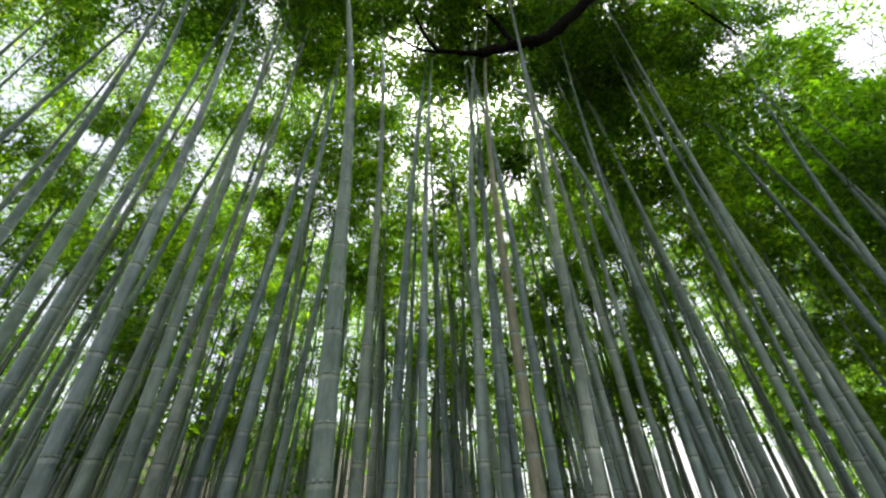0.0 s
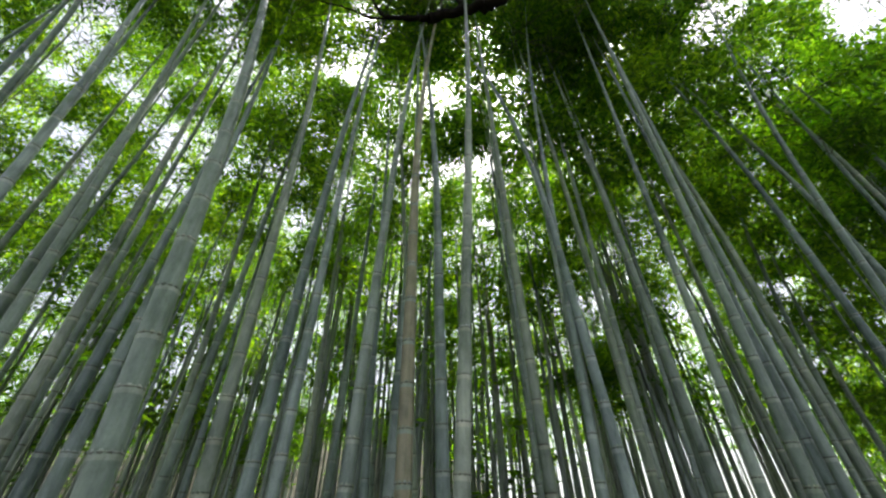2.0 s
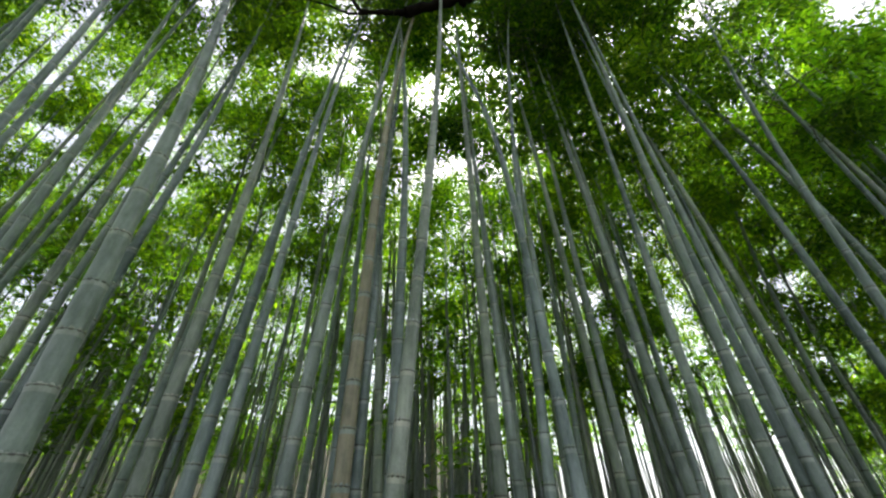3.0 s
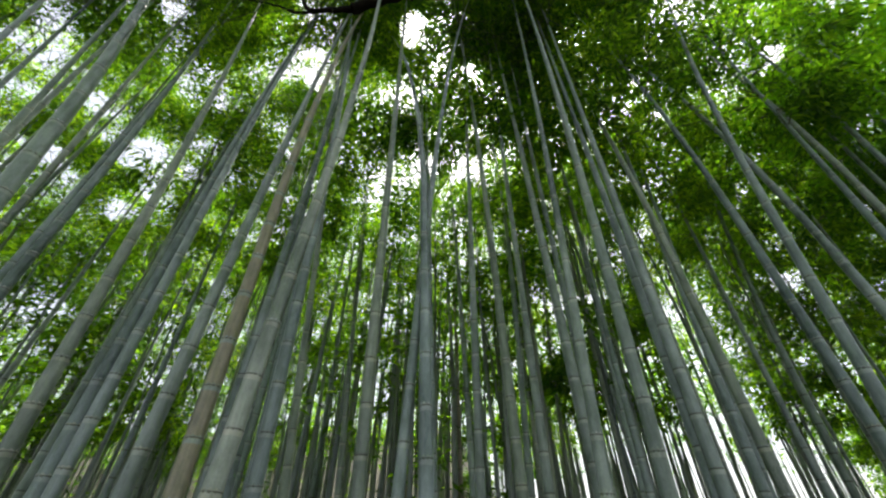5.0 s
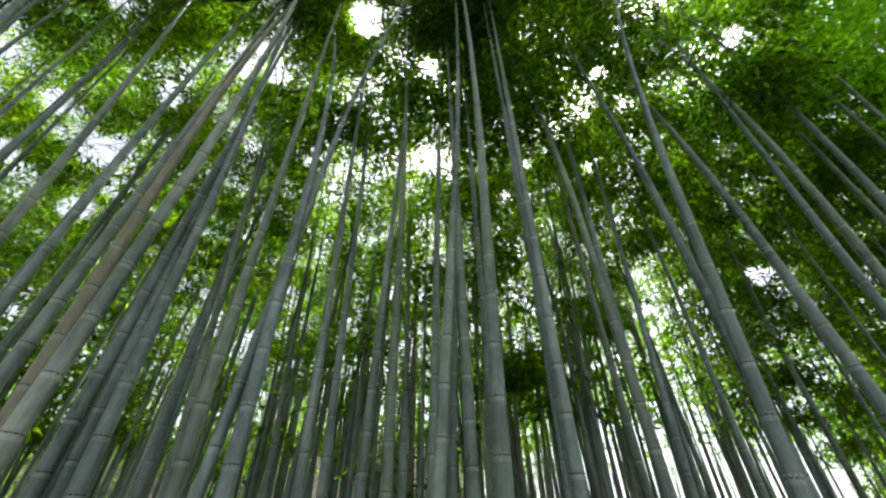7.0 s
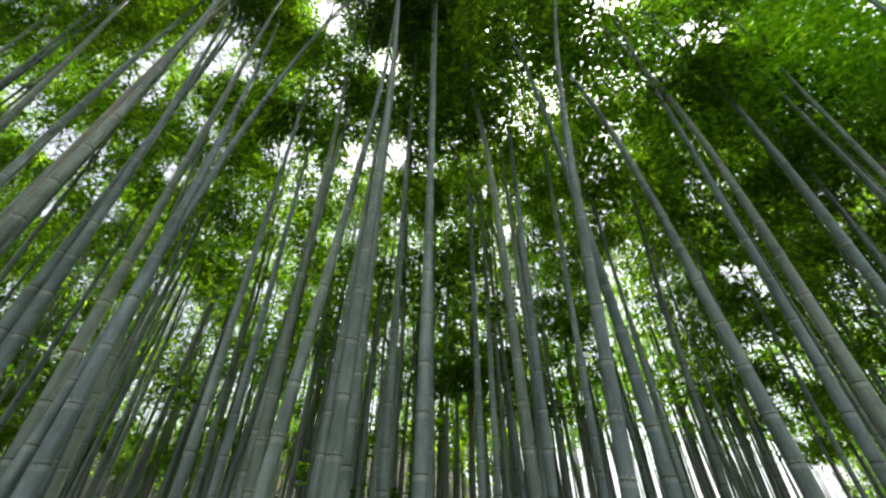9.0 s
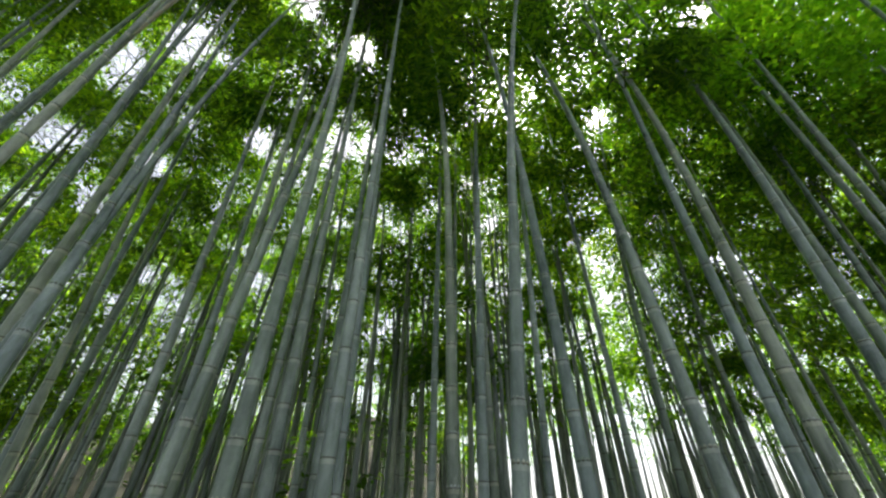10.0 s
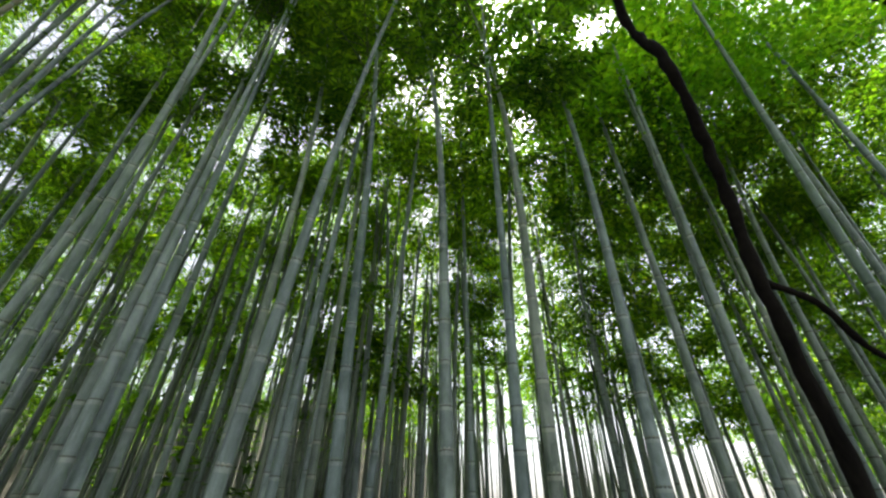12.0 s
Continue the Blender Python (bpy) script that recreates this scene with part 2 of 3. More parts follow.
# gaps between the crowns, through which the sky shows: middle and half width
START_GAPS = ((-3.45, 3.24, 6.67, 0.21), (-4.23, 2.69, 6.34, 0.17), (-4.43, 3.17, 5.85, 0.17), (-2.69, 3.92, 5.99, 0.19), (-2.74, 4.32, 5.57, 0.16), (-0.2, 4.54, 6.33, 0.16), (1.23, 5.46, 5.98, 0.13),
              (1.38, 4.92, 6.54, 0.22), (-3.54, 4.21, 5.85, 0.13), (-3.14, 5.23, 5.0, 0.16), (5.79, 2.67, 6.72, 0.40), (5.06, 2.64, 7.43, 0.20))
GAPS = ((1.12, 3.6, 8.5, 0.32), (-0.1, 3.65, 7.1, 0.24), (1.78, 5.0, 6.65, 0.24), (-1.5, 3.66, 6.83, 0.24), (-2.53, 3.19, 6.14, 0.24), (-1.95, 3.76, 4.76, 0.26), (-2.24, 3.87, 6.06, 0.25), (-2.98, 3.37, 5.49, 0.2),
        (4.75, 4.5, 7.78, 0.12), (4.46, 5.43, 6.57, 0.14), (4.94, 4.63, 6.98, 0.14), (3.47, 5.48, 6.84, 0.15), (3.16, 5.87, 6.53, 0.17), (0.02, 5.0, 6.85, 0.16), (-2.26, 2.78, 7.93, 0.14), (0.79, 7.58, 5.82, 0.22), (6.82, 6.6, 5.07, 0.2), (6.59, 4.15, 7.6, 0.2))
# gaps shaped for the sight lines near the walk's far end
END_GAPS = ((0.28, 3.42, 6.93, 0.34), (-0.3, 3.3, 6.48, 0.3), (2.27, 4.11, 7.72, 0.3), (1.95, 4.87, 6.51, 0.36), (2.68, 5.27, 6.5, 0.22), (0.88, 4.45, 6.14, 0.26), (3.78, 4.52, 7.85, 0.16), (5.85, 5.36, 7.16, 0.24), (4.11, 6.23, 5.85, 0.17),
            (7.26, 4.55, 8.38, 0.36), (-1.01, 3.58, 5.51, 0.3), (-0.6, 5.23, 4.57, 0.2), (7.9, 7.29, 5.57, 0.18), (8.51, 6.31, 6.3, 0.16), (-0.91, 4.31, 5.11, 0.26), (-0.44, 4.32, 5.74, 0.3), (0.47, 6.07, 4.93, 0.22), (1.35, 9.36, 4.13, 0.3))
# points of the camera's walk from which each row of gaps is cut
OPENINGS = [(np.array(viewpoint), gap) for viewpoint, gaps in (((0.2, 0.1, 1.6), START_GAPS), ((2.4, 1.0, 1.6), GAPS), ((4.3, 1.2, 1.65), END_GAPS)) for gap in gaps]


def clumps(p):
    """A value that swells and falls through the grove about every metre and a half."""
    x, y, z = p[:, 0], p[:, 1], p[:, 2]
    n = np.sin(2.6 * x + 1.4 * np.sin(1.9 * y + 0.7 * z)) + np.sin(2.9 * y + 1.2 * np.sin(2.2 * z) + 0.8 * x) + np.sin(2.4 * z + 1.3 * np.sin(2.3 * x + 0.5 * y))
    return n + 0.5 * np.sin(6.1 * x + 2.0 * np.sin(4.3 * z)) * np.sin(5.7 * y + 1.0)


def leafiness(p, scale=1.0):
    """How dense the grove's leaves hang at the places p: masses with gaps between."""
    x, y, z = p[:, 0], p[:, 1], p[:, 2]
    n = clumps(p * scale)
    fuller = 0.45 * np.clip(z - 7.0, 0, 1) + 0.35 * np.clip((x - 3.5) / 2.0, 0, 1) - 0.22 * np.clip((6.6 - z) / 1.5, 0, 1) * np.clip((2.0 - x) / 2.0, 0, 1)
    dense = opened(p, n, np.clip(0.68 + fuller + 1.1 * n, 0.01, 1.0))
    # none hang before the bough over the path
    return np.where((y < 2.85) & (x > -1.2) & (x < 2.8) & (z < 7.9), 0.0, dense)


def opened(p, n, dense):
    """The density with gaps cut along sight lines, their edges ragged by n."""
    for viewpoint, (gx, gy, gz, r) in OPENINGS:
        d = np.array([gx, gy, gz]) - viewpoint
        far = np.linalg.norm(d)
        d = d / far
        q = p - viewpoint
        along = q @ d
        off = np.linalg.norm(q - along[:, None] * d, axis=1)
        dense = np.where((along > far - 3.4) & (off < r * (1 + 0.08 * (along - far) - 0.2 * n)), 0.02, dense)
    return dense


def leafy(root, kinds, m, share=1.0):
    """Hangs one crown on a bamboo, thinned where the grove has its gaps."""
    tw, lf = kinds
    ob = part("branchwork", tw, root)
    ob.matrix_basis = m
    tagged(ob, kind="stuff")
    v = lf.reshape(-1, 3) @ np.array(m.to_3x3()).T
    v = v.reshape(-1, 4, 3)
    keep = rng.random(len(v)) < 0.84 * share * leafiness(v[:, 0] + np.array(root.location))
    if keep.sum() > 20:
        v = v[keep].reshape(-1, 3)
        tagged(part("foliage", mesh_of("foliage", v, np.arange(len(v)).reshape(-1, 4), [LEAF], smooth=False), root), kind="stuff")


def ring_mesh():
    """A node's scar and ridge, for a culm of radius one."""
    z = np.array([-0.006, -0.004, 0.003, 0.0045, 0.008, 0.013, 0.016])
    f = np.array([1.0, 1.032, 1.026, 1.036, 1.046, 1.03, 1.0])
    v, q = tube(np.stack([0 * z, 0 * z, z], 1), f, 10)
    return mesh_of("node_ring", v, q, [NODE_DARK, NODE_PALE], np.repeat([0, 0, 0, 1, 1, 1], 10))


RING = ring_mesh()
grown = []


def lean_turn(dx, dy, z, spin):
    """The turn that brings the z axis through (dx, dy, z) and spins about it."""
    q = Vector((0, 0, 1)).rotation_difference(Vector((dx, dy, z)).normalized())
    return q.to_matrix().to_4x4() @ pose(0, 0, 0, 0, 0, spin)


def bamboo(x, y, lx=0.0, ly=0.0, qx=0.0, qy=0.0, dia=0.1, old=False, bare=False, label="", sides=12):
    """A standing bamboo rooted at (x, y): it leans by lx, ly for each metre up, and bows by qx, qy higher up."""
    n = len(grown)
    root = new("bamboo")
    root.location = (x, y, 0)

    def line(z):
        z = np.asarray(z, float)
        return np.stack([lx * z + qx * bend(np.minimum(z, 8.5)), ly * z + qy * bend(np.minimum(z, 8.5)), z], 1)

    nodes = [] if sides > 10 else None
    stem = part("culm", culm(line, dia / 2, sides, 5, 1000 + n, old, nodes), root)
    for z in nodes or ():
        at, up = line(np.array([z, z + 0.05]))
        r = dia / 2 * float(girth(z))
        part("node_ring", RING, stem).matrix_basis = Matrix.Translation(at) @ lean_turn(*(up - at), 31.0 * z) @ Matrix.Diagonal((r, r, 1.0, 1.0))
    if not bare:
        p = line(np.array([7.5]))[0]
        kinds = THIN_CROWNS if x > 6.3 or (x < 2.6 and n % 5 > 3) else HIGH_CROWNS if y < 3.6 else MID_CROWNS if y < 6.5 else LOW_CROWNS
        leafy(root, kinds[n % len(kinds)], lean_turn(p[0], p[1], p[2], 77.0 * n))
    tagged(root, label or ("pale tan dry bamboo with ringed nodes" if old else "tall grey-green bamboo with ringed nodes and leafy top"), "bamboo", "bamboo grove")
    grown.append((x, y))
    return root


# ---- ground ----
def sheet(name, x0, x1, y0, y1, z, step, rough, mat):
    nx, ny = int((x1 - x0) / step) + 1, int((y1 - y0) / step) + 1
    xs, ys = np.linspace(x0, x1, nx), np.linspace(y0, y1, ny)
    gx, gy = np.meshgrid(xs, ys, indexing="ij")
    gz = z + rough * (np.sin(gx * 0.9 + 1.3 * np.sin(gy * 0.6)) + np.sin(gy * 1.1 + gx * 0.35))
    v = np.stack([gx, gy, gz], -1).reshape(-1, 3)
    i, j = np.meshgrid(np.arange(nx - 1), np.arange(ny - 1), indexing="ij")
    q = np.stack([i * ny + j, (i + 1) * ny + j, (i + 1) * ny + j + 1, i * ny + j + 1], -1).reshape(-1, 4)
    return new(name, mesh_of(name, v, q, [mat]))


tagged(sheet("ground", -400, 400, -400, 400, -0.05, 8.0, 0.012, SOIL), "brown ground covered with fallen bamboo leaves", "ground", kind="structure")
tagged(sheet("path", -30, 36, -1.2, 1.75, 0.0, 0.6, 0.003, PATH), "trodden grey path beside the bamboo grove", "path", kind="structure")

# slope added as dark backdrop low in the grove, low saddle where sky shows
sx, sy = np.meshgrid(np.linspace(-70, 60, 100), np.linspace(9, 60, 44), indexing="ij")
rise = np.clip((sy - 9.5) / 18, 0, 1)
rise = rise * rise * (3 - 2 * rise)
side = np.clip((4.5 + 0.02 * (sy - 9) - sx) / 5.0, 0, 1) + np.clip((sx - 9 - 1.0 * (sy - 8)) / 6.0, 0, 1)
sz = -0.12 + 8.0 * rise * side + 0.12 * np.sin(sx * 0.8 + sy) * rise
i, j = np.meshgrid(np.arange(99), np.arange(43), indexing="ij")
bank = mesh_of("slope", np.stack([sx, sy, sz], -1).reshape(-1, 3), np.stack([i * 44 + j, (i + 1) * 44 + j, (i + 1) * 44 + j + 1, i * 44 + j + 1], -1).reshape(-1, 4), [SOIL])
tagged(new("slope", bank), "brown slope added as a dark backdrop behind the bamboo grove", "ground", kind="structure")

# ---- the bamboos next to the path ----
bamboo(-0.488, 2.197, -0.061, -0.042, -0.132, -0.168, dia=0.132, label="thick pale grey-green bamboo with dark ringed nodes")
bamboo(0.172, 2.732, 0.027, 0.019, 0.115, -0.076, dia=0.093)
bamboo(0.543, 2.716, -0.009, -0.002, 0.147, 0.070, dia=0.1, old=True, label="pale tan old bamboo culm beside greener ones")
bamboo(0.721, 2.505, 0.058, 0.006, -0.074, -0.108, dia=0.092)
bamboo(-0.162, 2.772, -0.001, 0.013, 0.052, 0.044, dia=0.08)
bamboo(-0.539, 2.860, -0.019, -0.020, -0.076, -0.015, dia=0.102)
bamboo(-1.741, 2.556, -0.046, -0.034, -0.005, -0.053, dia=0.092)
bamboo(-1.846, 2.214, -0.048, -0.049, -0.092, -0.012, dia=0.094)
bamboo(-2.437, 2.179, -0.035, -0.046, -0.111, -0.141, dia=0.09)
bamboo(1.729, 2.688, -0.042, 0.028, -0.337, 0.209, dia=0.076, label="grey-green bamboo bowing across its neighbour near the top")
bamboo(1.435, 2.695, 0.050, 0.034, 0.097, 0.098, dia=0.064, label="slim grey-green bamboo leaning across a bowed one")
bamboo(2.699, 3.049, 0.015, -0.033, -0.093, -0.073, dia=0.086)
bamboo(2.356, 2.921, 0.052, 0.030, -0.082, -0.122, dia=0.072)
bamboo(3.765, 3.087, 0.076, -0.001, 0.158, -0.036, dia=0.08)
bamboo(3.616, 3.575, -0.015, 0.018, -0.193, 0.011, dia=0.083)
bamboo(4.317, 3.619, -0.033, -0.012, -0.120, 0.057, dia=0.09)
bamboo(4.915, 3.484, -0.025, 0.052, -0.183, 0.074, dia=0.096)
bamboo(5.446, 3.720, 0.003, -0.012, -0.195, 0.108, dia=0.096)
bamboo(6.069, 3.940, 0.021, -0.012, -0.200, -0.005, dia=0.1)
bamboo(6.839, 4.551, -0.001, 0.006, -0.015, 0.015, dia=0.1)
bamboo(8.525, 4.345, 0.010, -0.008, -0.053, 0.078, dia=0.09)
bamboo(-4.370, 2.342, 0.003, 0.005, 0.021, 0.037)
bamboo(-5.300, 2.450, -0.010, -0.015, 0.020, -0.060, sides=10)
bamboo(-4.750, 3.050, 0.012, -0.010, -0.030, -0.050, dia=0.094, sides=10)
bamboo(-5.900, 2.950, 0.006, -0.020, 0.040, -0.060, dia=0.09, sides=10)
bamboo(-3.261, 2.308, -0.014, -0.021, -0.075, -0.116)
bamboo(-2.887, 2.641, -0.002, -0.027, 0.010, -0.066)
bamboo(-1.348, 2.713, 0.008, 0.017, -0.088, -0.040)
bamboo(-0.397, 2.902, 0.016, 0.003, 0.073, 0.028)
bamboo(0.746, 3.076, -0.017, -0.020, -0.128, 0.010, dia=0.095)
bamboo(6.976, 4.172, 0.008, 0.002, 0.000, 0.031, dia=0.09)
bamboo(8.616, 3.805, -0.002, 0.005, 0.004, 0.023, dia=0.085)
bamboo(2.144, 3.512, -0.022, -0.007, -0.051, -0.018, dia=0.08)
bamboo(-3.670, 3.340, -0.001, -0.001, -0.005, -0.006, dia=0.094, sides=10)
bamboo(-3.860, 3.822, -0.000, -0.000, -0.003, -0.003, dia=0.094, sides=10)
bamboo(-3.287, 3.335, 0.032, 0.030, -0.000, -0.000, dia=0.094, sides=10)
bamboo(-2.015, 2.543, -0.015, -0.012, -0.000, -0.000, dia=0.094, sides=10)
bamboo(-2.380, 3.389, -0.006, -0.004, 0.002, 0.001, dia=0.094, sides=10)
bamboo(-1.818, 2.854, -0.020, -0.013, -0.006, -0.004, dia=0.094, sides=10)
bamboo(-1.616, 2.819, 0.018, 0.010, -0.000, -0.000, dia=0.094, sides=10)
bamboo(-1.736, 4.274, -0.033, -0.014, 0.000, 0.000, dia=0.094, sides=10)
bamboo(-1.492, 3.765, 0.022, 0.009, -0.001, -0.000, dia=0.094, sides=10)
bamboo(-0.854, 5.251, -0.023, -0.004, -0.001, -0.000, dia=0.094, sides=10)
bamboo(-0.513, 4.872, 0.014, 0.001, -0.008, -0.001, dia=0.094, sides=10)
bamboo(0.063, 4.270, -0.034, 0.000, -0.000, 0.000, dia=0.094, sides=10)
bamboo(0.384, 5.692, -0.062, 0.003, -0.002, 0.000, dia=0.094, sides=10)
bamboo(0.357, 3.115, 0.023, -0.003, 0.000, -0.000, dia=0.094, sides=10)
bamboo(1.803, 5.694, -0.033, 0.010, -0.033, 0.010, dia=0.094, sides=10)
bamboo(2.221, 5.255, 0.035, -0.015, -0.099, 0.042, dia=0.094, sides=10)
bamboo(2.608, 3.588, -0.021, 0.015, -0.009, 0.006, dia=0.094, sides=10)
bamboo(0.511, 3.186, -0.014, -0.012, -0.000, -0.000, dia=0.08, sides=10)
bamboo(0.587, 4.065, -0.074, -0.046, -0.009, -0.006, dia=0.08, sides=10)
bamboo(1.330, 2.931, -0.017, -0.009, -0.000, -0.000, dia=0.08, sides=10)
bamboo(1.550, 3.800, -0.035, -0.011, -0.005, -0.001, dia=0.08, sides=10)
bamboo(1.574, 4.127, -0.036, -0.009, -0.000, -0.000, dia=0.08, sides=10)
bamboo(1.832, 3.820, 0.012, 0.002, -0.000, -0.000, dia=0.08, sides=10)
bamboo(2.292, 3.878, 0.005, 0.000, 0.000, 0.000, dia=0.08, sides=10)
bamboo(2.645, 6.856, -0.024, 0.001, -0.003, 0.000, dia=0.08, sides=10)
bamboo(2.723, 3.926, -0.010, 0.001, 0.000, -0.000, dia=0.08, sides=10)
bamboo(3.094, 3.281, -0.013, 0.004, -0.000, 0.000, dia=0.08, sides=10)
bamboo(3.067, 3.189, -0.001, -0.000, 0.000, 0.000, dia=0.08, sides=10)
bamboo(3.259, 4.909, 0.007, 0.001, -0.000, -0.000, dia=0.08, sides=10)
bamboo(3.367, 5.452, 0.014, 0.001, 0.000, 0.000, dia=0.08, sides=10)
bamboo(3.795, 4.564, -0.009, 0.000, 0.000, -0.000, dia=0.08, sides=10)
bamboo(6.812, 3.981, 0.015, -0.010, 0.000, -0.000, dia=0.08, sides=10)
bamboo(7.815, 4.826, 0.004, -0.003, -0.000, 0.000, dia=0.08, sides=10)
bamboo(7.367, 3.490, 0.023, -0.025, 0.000, -0.000, dia=0.08, sides=10)
bamboo(3.670, 4.031, 0.027, 0.012, 0.000, 0.000, dia=0.08, sides=10)
bamboo(4.094, 4.794, 0.045, 0.010, 0.002, 0.000, dia=0.08, sides=10)
bamboo(5.011, 5.389, -0.006, -0.000, -0.001, -0.000, dia=0.08, sides=10)
bamboo(5.262, 3.651, 0.005, -0.001, -0.000, 0.000, dia=0.08, sides=10)

# ---- the grove behind them ----
def clear_way(x, y):
    """The thin place in the grove through which the low sky shows."""
    return y > 5.0 and abs(x - 5.4 - 0.36 * (y - 8.0)) < 0.95 + 0.44 * max(0.0, y - 8.0)


def open_spot(x, y, gap, spots):
    return all((x - a) ** 2 + (y - b) ** 2 > gap * gap for a, b in spots)


near_culms = []
for k in range(7):
    rk = np.random.default_rng(500 + k)
    b1, b2, b3, b4 = rk.normal(size=4) * np.array([0.02, 0.02, 0.1, 0.1])

    def bowed(z, b1=b1, b2=b2, b3=b3, b4=b4):
        z = np.asarray(z, float)
        return np.stack([b1 * z + b3 * bend(np.minimum(z, 8.5)), b2 * z + b4 * bend(np.minimum(z, 8.5)), z], 1)

    tip = bowed(np.array([7.5]))[0]
    near_culms.append((culm(bowed, 0.046, 7, 2, 600 + k, k == 6), tip))

spots = list(grown)
placed = 0
while placed < 155:
    x, y = rng.uniform(-11, 18), rng.uniform(2.3, 12.5)
    edge = 2.3 if x < -4.6 else 3.9 + 0.12 * max(0.0, x)
    if y < edge or rng.random() > 1.15 - 0.055 * (y - 3) + 0.4 * (x > 4) or (clear_way(x, y) and rng.random() > (0.8 if y < 7.0 else 0.45)):
        continue
    if not open_spot(x, y, 0.6 if x < 3 and y < 6 else 0.42, spots):
        continue
    spots.append((x, y))
    root = new("bamboo")
    spin = rng.uniform(0, 360)
    wide = rng.uniform(0.55, 1.1)
    root.location = (x, y, 0)
    me, tip = near_culms[int(rng.integers(0, len(near_culms) if rng.random() < 0.35 else len(near_culms) - 1))]
    c = part("culm", me, root)
    c.matrix_basis = pose(0, 0, 0, 0, 0, spin) @ Matrix.Diagonal((wide, wide, 1.0, 1.0))
    tip = pose(0, 0, 0, 0, 0, spin) @ Vector((tip[0] * wide, tip[1] * wide, tip[2]))
    kinds = MID_CROWNS if y < 6.5 or clear_way(x, y) else LOW_CROWNS
    leafy(root, kinds[int(rng.integers(0, len(kinds)))], lean_turn(tip[0], tip[1], tip[2], rng.uniform(0, 360)), 0.95 if x > 6.2 and y < 9.5 else 1.0)
    tagged(root, "slender grey-green bamboo deep in the grove", "bamboo", "bamboo grove")
    placed += 1

# an unseen grove added across the path, to hold back sky light
for k in range(44):
    x, y = -10.0 + 0.57 * k + rng.uniform(-0.25, 0.25), -rng.uniform(1.7, 6.5)
    me, tip = near_culms[k % 6]
    root = new("bamboo")
    root.location = (x, y, 0)
    part("culm", me, root)
    # fuller crowns to the left, to dim the low culms opposite
    leafy(root, MID_CROWNS[k % 5], lean_turn(tip[0], tip[1], tip[2], 50.0 * k), 1.0 if x < 1.5 else 0.7)
    tagged(root, "unseen grey-green bamboo added across the path to block sky light", "bamboo", "bamboo grove")

# the far grove, past counting
far_culm, far_leaf = [], []
for k in range(1000):
    while True:
        x, y = rng.uniform(-32, 42), rng.uniform(6.0, 30.0)
        inside = -11 < x < 18 and y < 12.5
        if not inside and not (clear_way(x, y) and rng.random() > 0.6):
            break
    if 80 <= k < 380:
        x, y = rng.uniform(-13.0, 5.0), rng.uniform(6.0, 15.0)
    if k < 80:
        y = rng.uniform(8.5, 22.0)
        x = 5.4 + 0.36 * (y - 8.0) + rng.uniform(-1.0, 1.0) * (1.0 + 0.5 * (y - 8.0))
    zs = np.array([0.0, 2.0, 4.0, 6.0, 8.5, 11.0])
    l = rng.normal(size=2) * 0.025
    b = rng.normal(size=2) * 0.09
    pts = np.stack([x + l[0] * zs + b[0] * bend(zs), y + l[1] * zs + b[1] * bend(zs), zs], 1)
    far_culm.append(tube(pts, rng.uniform(0.03, 0.055) * girth(zs), 6))
FAR_SPOTS = [c[0][0] for c in far_culm]
grove = new("far_bamboo_culms", mesh_of("far_bamboo_culms", *joined(far_culm), [CULM_DEEP]))
tagged(grove, "dense far bamboo culms standing behind the grove", "bamboo", kind="stuff")
for k, p in enumerate(FAR_SPOTS):
    if (k % 5 < 2 and p[0] < 4) or k % 6 == 0 or k < 80 or (k < 380 and k % 3):
        continue
    v = FAR_CROWNS[k % 5][1].reshape(-1, 3)
    a = rng.uniform(0, 6.28)
    v = np.stack([v[:, 0] * np.cos(a) - v[:, 1] * np.sin(a) + p[0], v[:, 0] * np.sin(a) + v[:, 1] * np.cos(a) + p[1], v[:, 2] * (rng.uniform(0.5, 0.85) if k < 380 else rng.uniform(0.75, 1.05))], 1).reshape(-1, 4, 3)
    keep = rng.random(len(v)) < (0.95 if clear_way(p[0], p[1]) else 0.72) * leafiness(v[:, 0], 0.6)
    if clear_way(p[0], p[1]):
        keep &= v[:, 0, 2] > 1.7 + (0.24 + 0.05 * clumps(v[:, 0] * 0.8)) * (p[1] - 1.3)
    far_leaf.append((v[keep].reshape(-1, 3), np.arange(4 * keep.sum()).reshape(-1, 4)))
leafage = new("far_bamboo_foliage", mesh_of("far_bamboo_foliage", *joined(far_leaf), [LEAF], smooth=False))
tagged(leafage, "dense green foliage of the far bamboo grove", "foliage", kind="stuff")


# ---- trees over the path ----
def smooth_line(points, n):
    """A smooth line through a few points."""
    p = np.asarray(points, float)
    p = np.concatenate([[2 * p[0] - p[1]], p, [2 * p[-1] - p[-2]]])
    out = []
    for i in range(1, len(p) - 2):
        for t in np.linspace(0, 1, n, endpoint=False):
            out.append(0.5 * (2 * p[i] + (p[i + 1] - p[i - 1]) * t + (2 * p[i - 1] - 5 * p[i] + 4 * p[i + 1] - p[i + 2]) * t * t + (3 * p[i] - p[i - 1] - 3 * p[i + 1] + p[i + 2]) * t ** 3))
    out.append(p[-2])
    return np.array(out)


def limb(points, r0, r1, seed, sides=9, knob=0.12):
    r = np.random.default_rng(seed)
    line = smooth_line(points, 8)
    n = len(line)
    line = line + r.normal(size=line.shape) * r0 * 0.10
    rad = np.linspace(r0, r1, n) * (1 + knob * r.normal(size=n).clip(-1.5, 1.5))
    return tube(line, rad, sides)


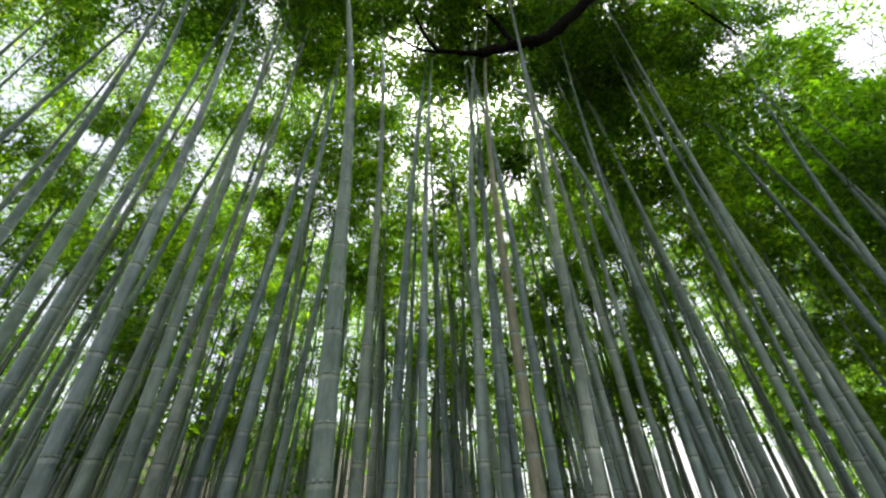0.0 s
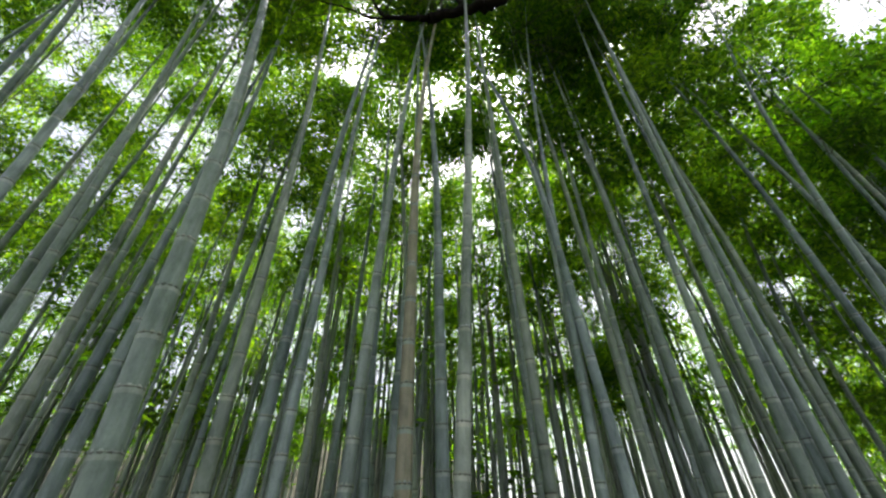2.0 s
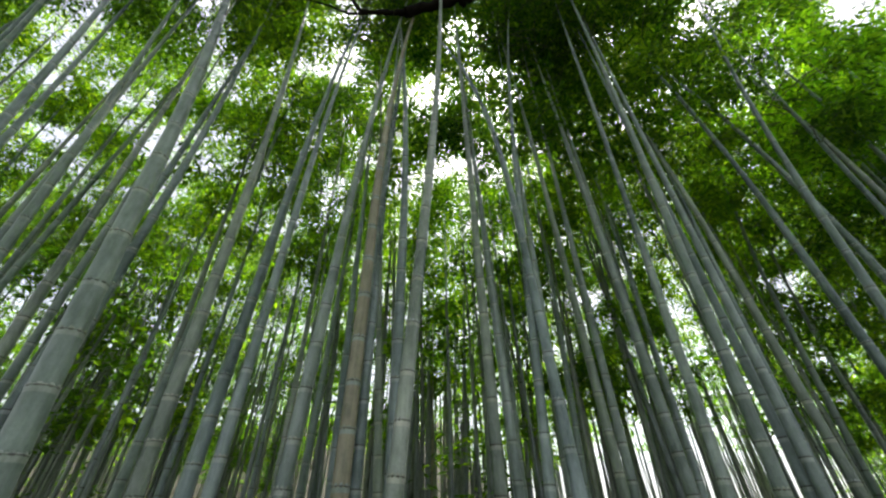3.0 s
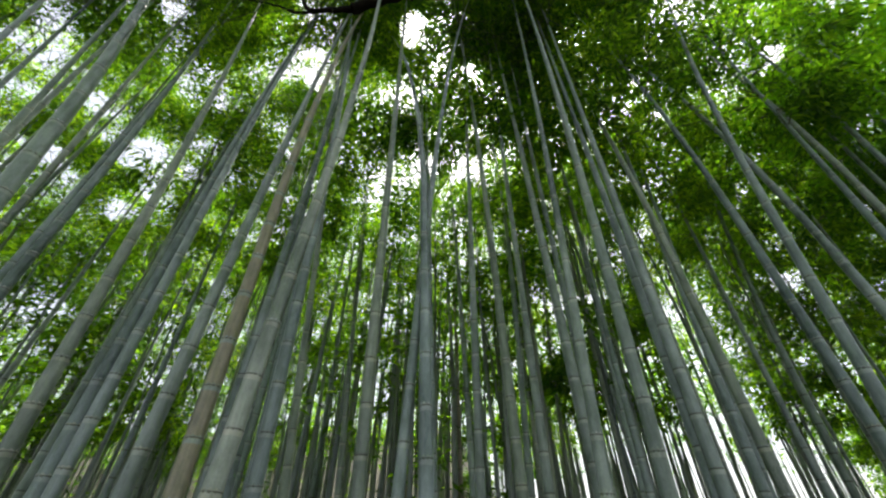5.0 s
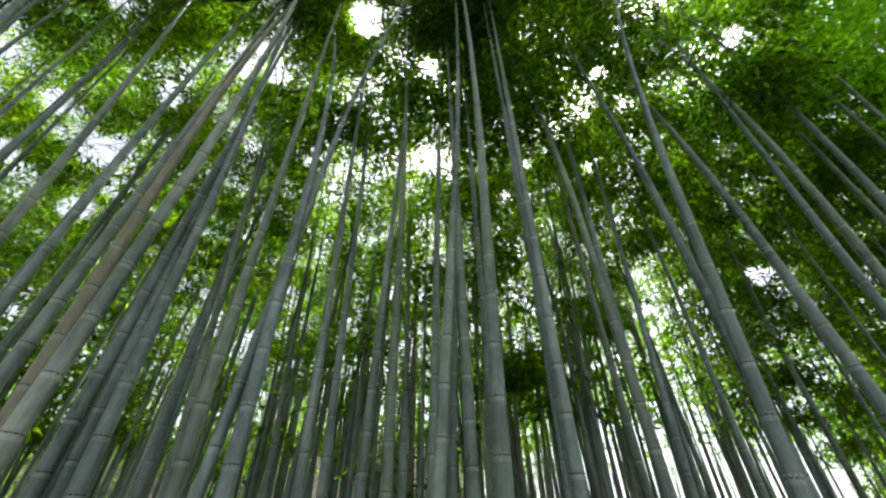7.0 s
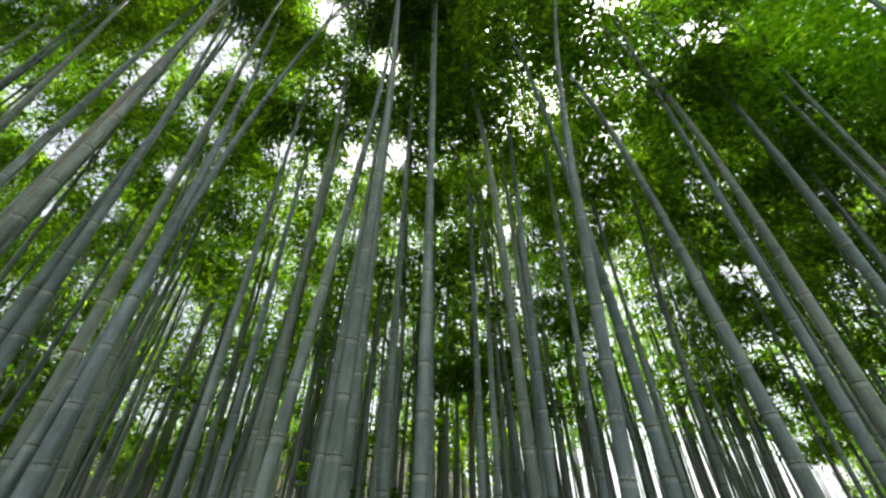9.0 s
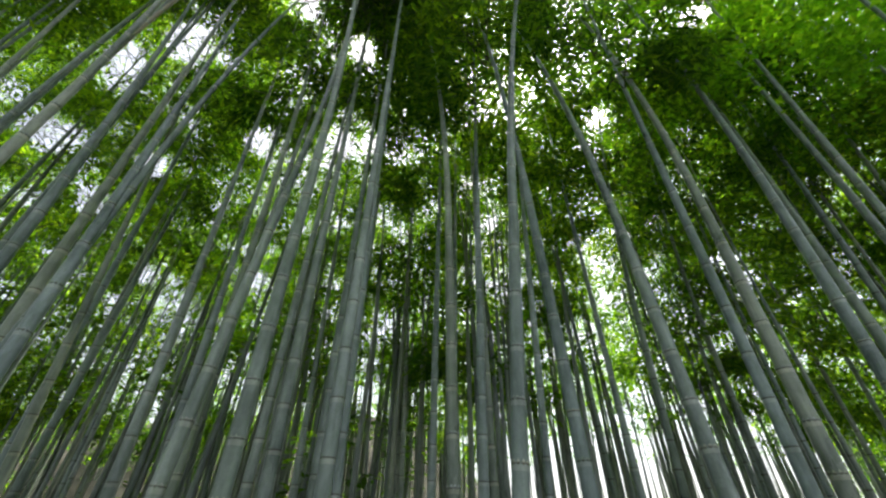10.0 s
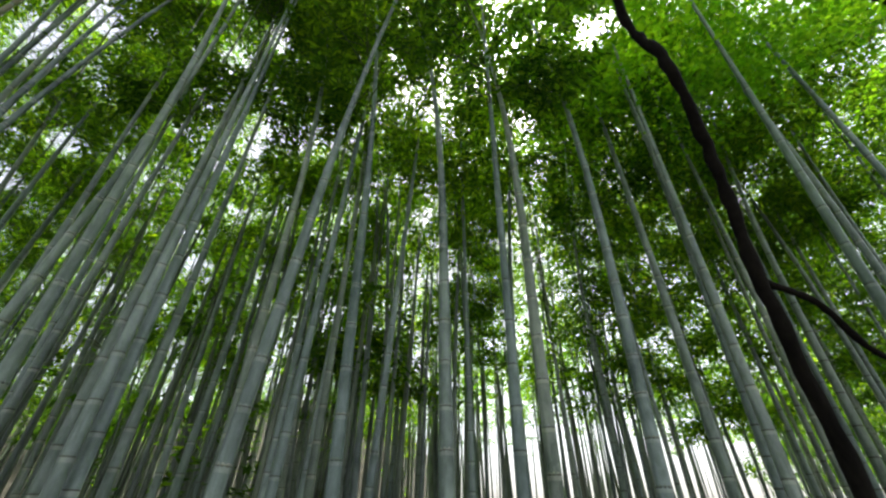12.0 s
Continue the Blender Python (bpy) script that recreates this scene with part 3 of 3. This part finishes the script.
def leaf_clouds(centres, count, spread, size, width, seed):
    r = np.random.default_rng(seed)
    c = np.asarray(centres, float)
    pick = c[r.integers(0, len(c), count)]
    sub = r.normal(size=(max(8, count // 22), 3)) * np.array([1, 1, 0.45]) * spread
    at = pick + sub[r.integers(0, len(sub), count)] + r.normal(size=(count, 3)) * np.array([0.16, 0.16, 0.05])
    way = r.normal(size=(count, 3)) * np.array([1, 1, 0.3])
    return leaves(at, way, size, width, seed + 5)


# the tree that leans over the walk's end
tree = new("leaning_tree")
tree.location = (6.2, 2.72, 0)
base = np.array([6.2, 2.72, 0])
trunk = limb(np.array([(6.2, 2.72, -0.1), (6.17, 2.66, 1.0), (6.12, 2.58, 1.9), (5.99, 2.40, 2.45), (5.91, 2.24, 2.84), (5.77, 2.05, 3.16), (5.68, 2.02, 3.42), (5.55, 1.75, 3.75), (5.5, 1.3, 4.4)]) - base, 0.027, 0.015, 40)
part("trunk", mesh_of("trunk", *trunk, [BARK]), tree, "dark gnarled leaning trunk")
side = limb(np.array([(6.0, 2.42, 2.42), (6.15, 2.42, 2.33), (6.34, 2.50, 2.17), (6.9, 2.7, 2.1)]) - base, 0.014, 0.008, 41)
part("limb", mesh_of("limb", *side, [BARK]), tree)
tagged(tree, "slender dark tree leaning over the path", "tree")

# the branch that reaches over the walk's start
over = new("overhanging_tree")
over.location = (4.2, -1.6, 0)
base = np.array([4.2, -1.6, 0])
stem = limb(np.array([(4.2, -1.6, -0.1), (4.15, -1.5, 3.0), (3.8, -0.8, 6.0), (3.2, 0.6, 7.8), (2.5, 2.0, 7.9), (1.6, 2.55, 7.3), (1.2, 2.65, 7.2), (0.57, 2.7, 7.05)]) - base, 0.14, 0.06, 42)
part("trunk", mesh_of("trunk", *stem, [BARK]), over, "dark curved trunk and bough")
for k, (pts, r0) in enumerate((
    ([(0.57, 2.7, 7.05), (0.2, 2.7, 7.1), (-0.05, 2.68, 7.2), (-0.25, 2.66, 7.75), (-0.35, 2.6, 8.1)], 0.04),
    ([(0.2, 2.7, 7.1), (-0.2, 2.72, 7.2), (-0.5, 2.68, 7.4), (-0.9, 2.6, 7.5)], 0.022),
    ([(1.05, 2.66, 7.2), (0.93, 2.62, 7.55), (0.78, 2.6, 8.0), (0.5, 2.55, 8.5)], 0.05),
    ([(2.5, 2.0, 7.9), (3.3, 2.3, 8.3), (4.2, 2.7, 8.0), (4.66, 2.9, 7.8)], 0.03),
)):
    part("limb", mesh_of("limb", *limb(np.array(pts) - base, r0, r0 * 0.35, 50 + k), [BARK]), over)
tagged(over, "dark tree with a gnarled bough over the path", "tree")

# the broadleaf crown beside the bamboos
maple = new("maple_tree")
maple.location = (10.6, 3.0, 0)
base = np.array([10.6, 3.0, 0])
part("trunk", mesh_of("trunk", *limb(np.array([(10.6, 3.0, -0.1), (10.5, 3.05, 2.5), (10.2, 3.3, 5.0), (9.8, 3.6, 7.0)]) - base, 0.14, 0.07, 60), [BARK]), maple, "dark trunk")
for k, end in enumerate(((11.5, 5.0, 8.2), (12.6, 3.8, 7.4))):
    part("limb", mesh_of("limb", *limb(np.array([(10.1, 3.35, 5.5), ((10.1 + end[0]) / 2, (3.3 + end[1]) / 2, end[2] * 0.9), end]) - base, 0.035, 0.01, 61 + k), [BARK]), maple)
cl = leaf_clouds(np.array([(7.0, 4.2, 7.6), (7.8, 4.8, 8.3), (8.6, 5.4, 8.8), (9.5, 4.2, 8.6), (10.6, 5.0, 8.3), (11.8, 4.4, 7.8), (9.0, 3.4, 8.4), (8.0, 3.8, 8.0), (7.2, 4.2, 6.9), (8.4, 4.4, 7.2), (9.8, 4.6, 7.4), (6.6, 4.1, 6.6), (7.3, 3.9, 5.9), (8.3, 4.0, 6.2), (9.2, 4.2, 6.6), (6.3, 4.1, 7.3)]) - base, 34000, 0.8, 0.08, 0.055, 70)
cv = cl[0].reshape(-1, 4, 3)
at = cv[:, 0] + base
n = clumps(at * 1.2)
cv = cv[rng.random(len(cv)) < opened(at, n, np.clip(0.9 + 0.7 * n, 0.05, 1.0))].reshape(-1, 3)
part("crown", mesh_of("crown", cv, np.arange(len(cv)).reshape(-1, 4), [MAPLE_LEAF], smooth=False), maple, "bright green broad leaves")
tagged(maple, "broadleaf tree with a bright green crown", "tree")
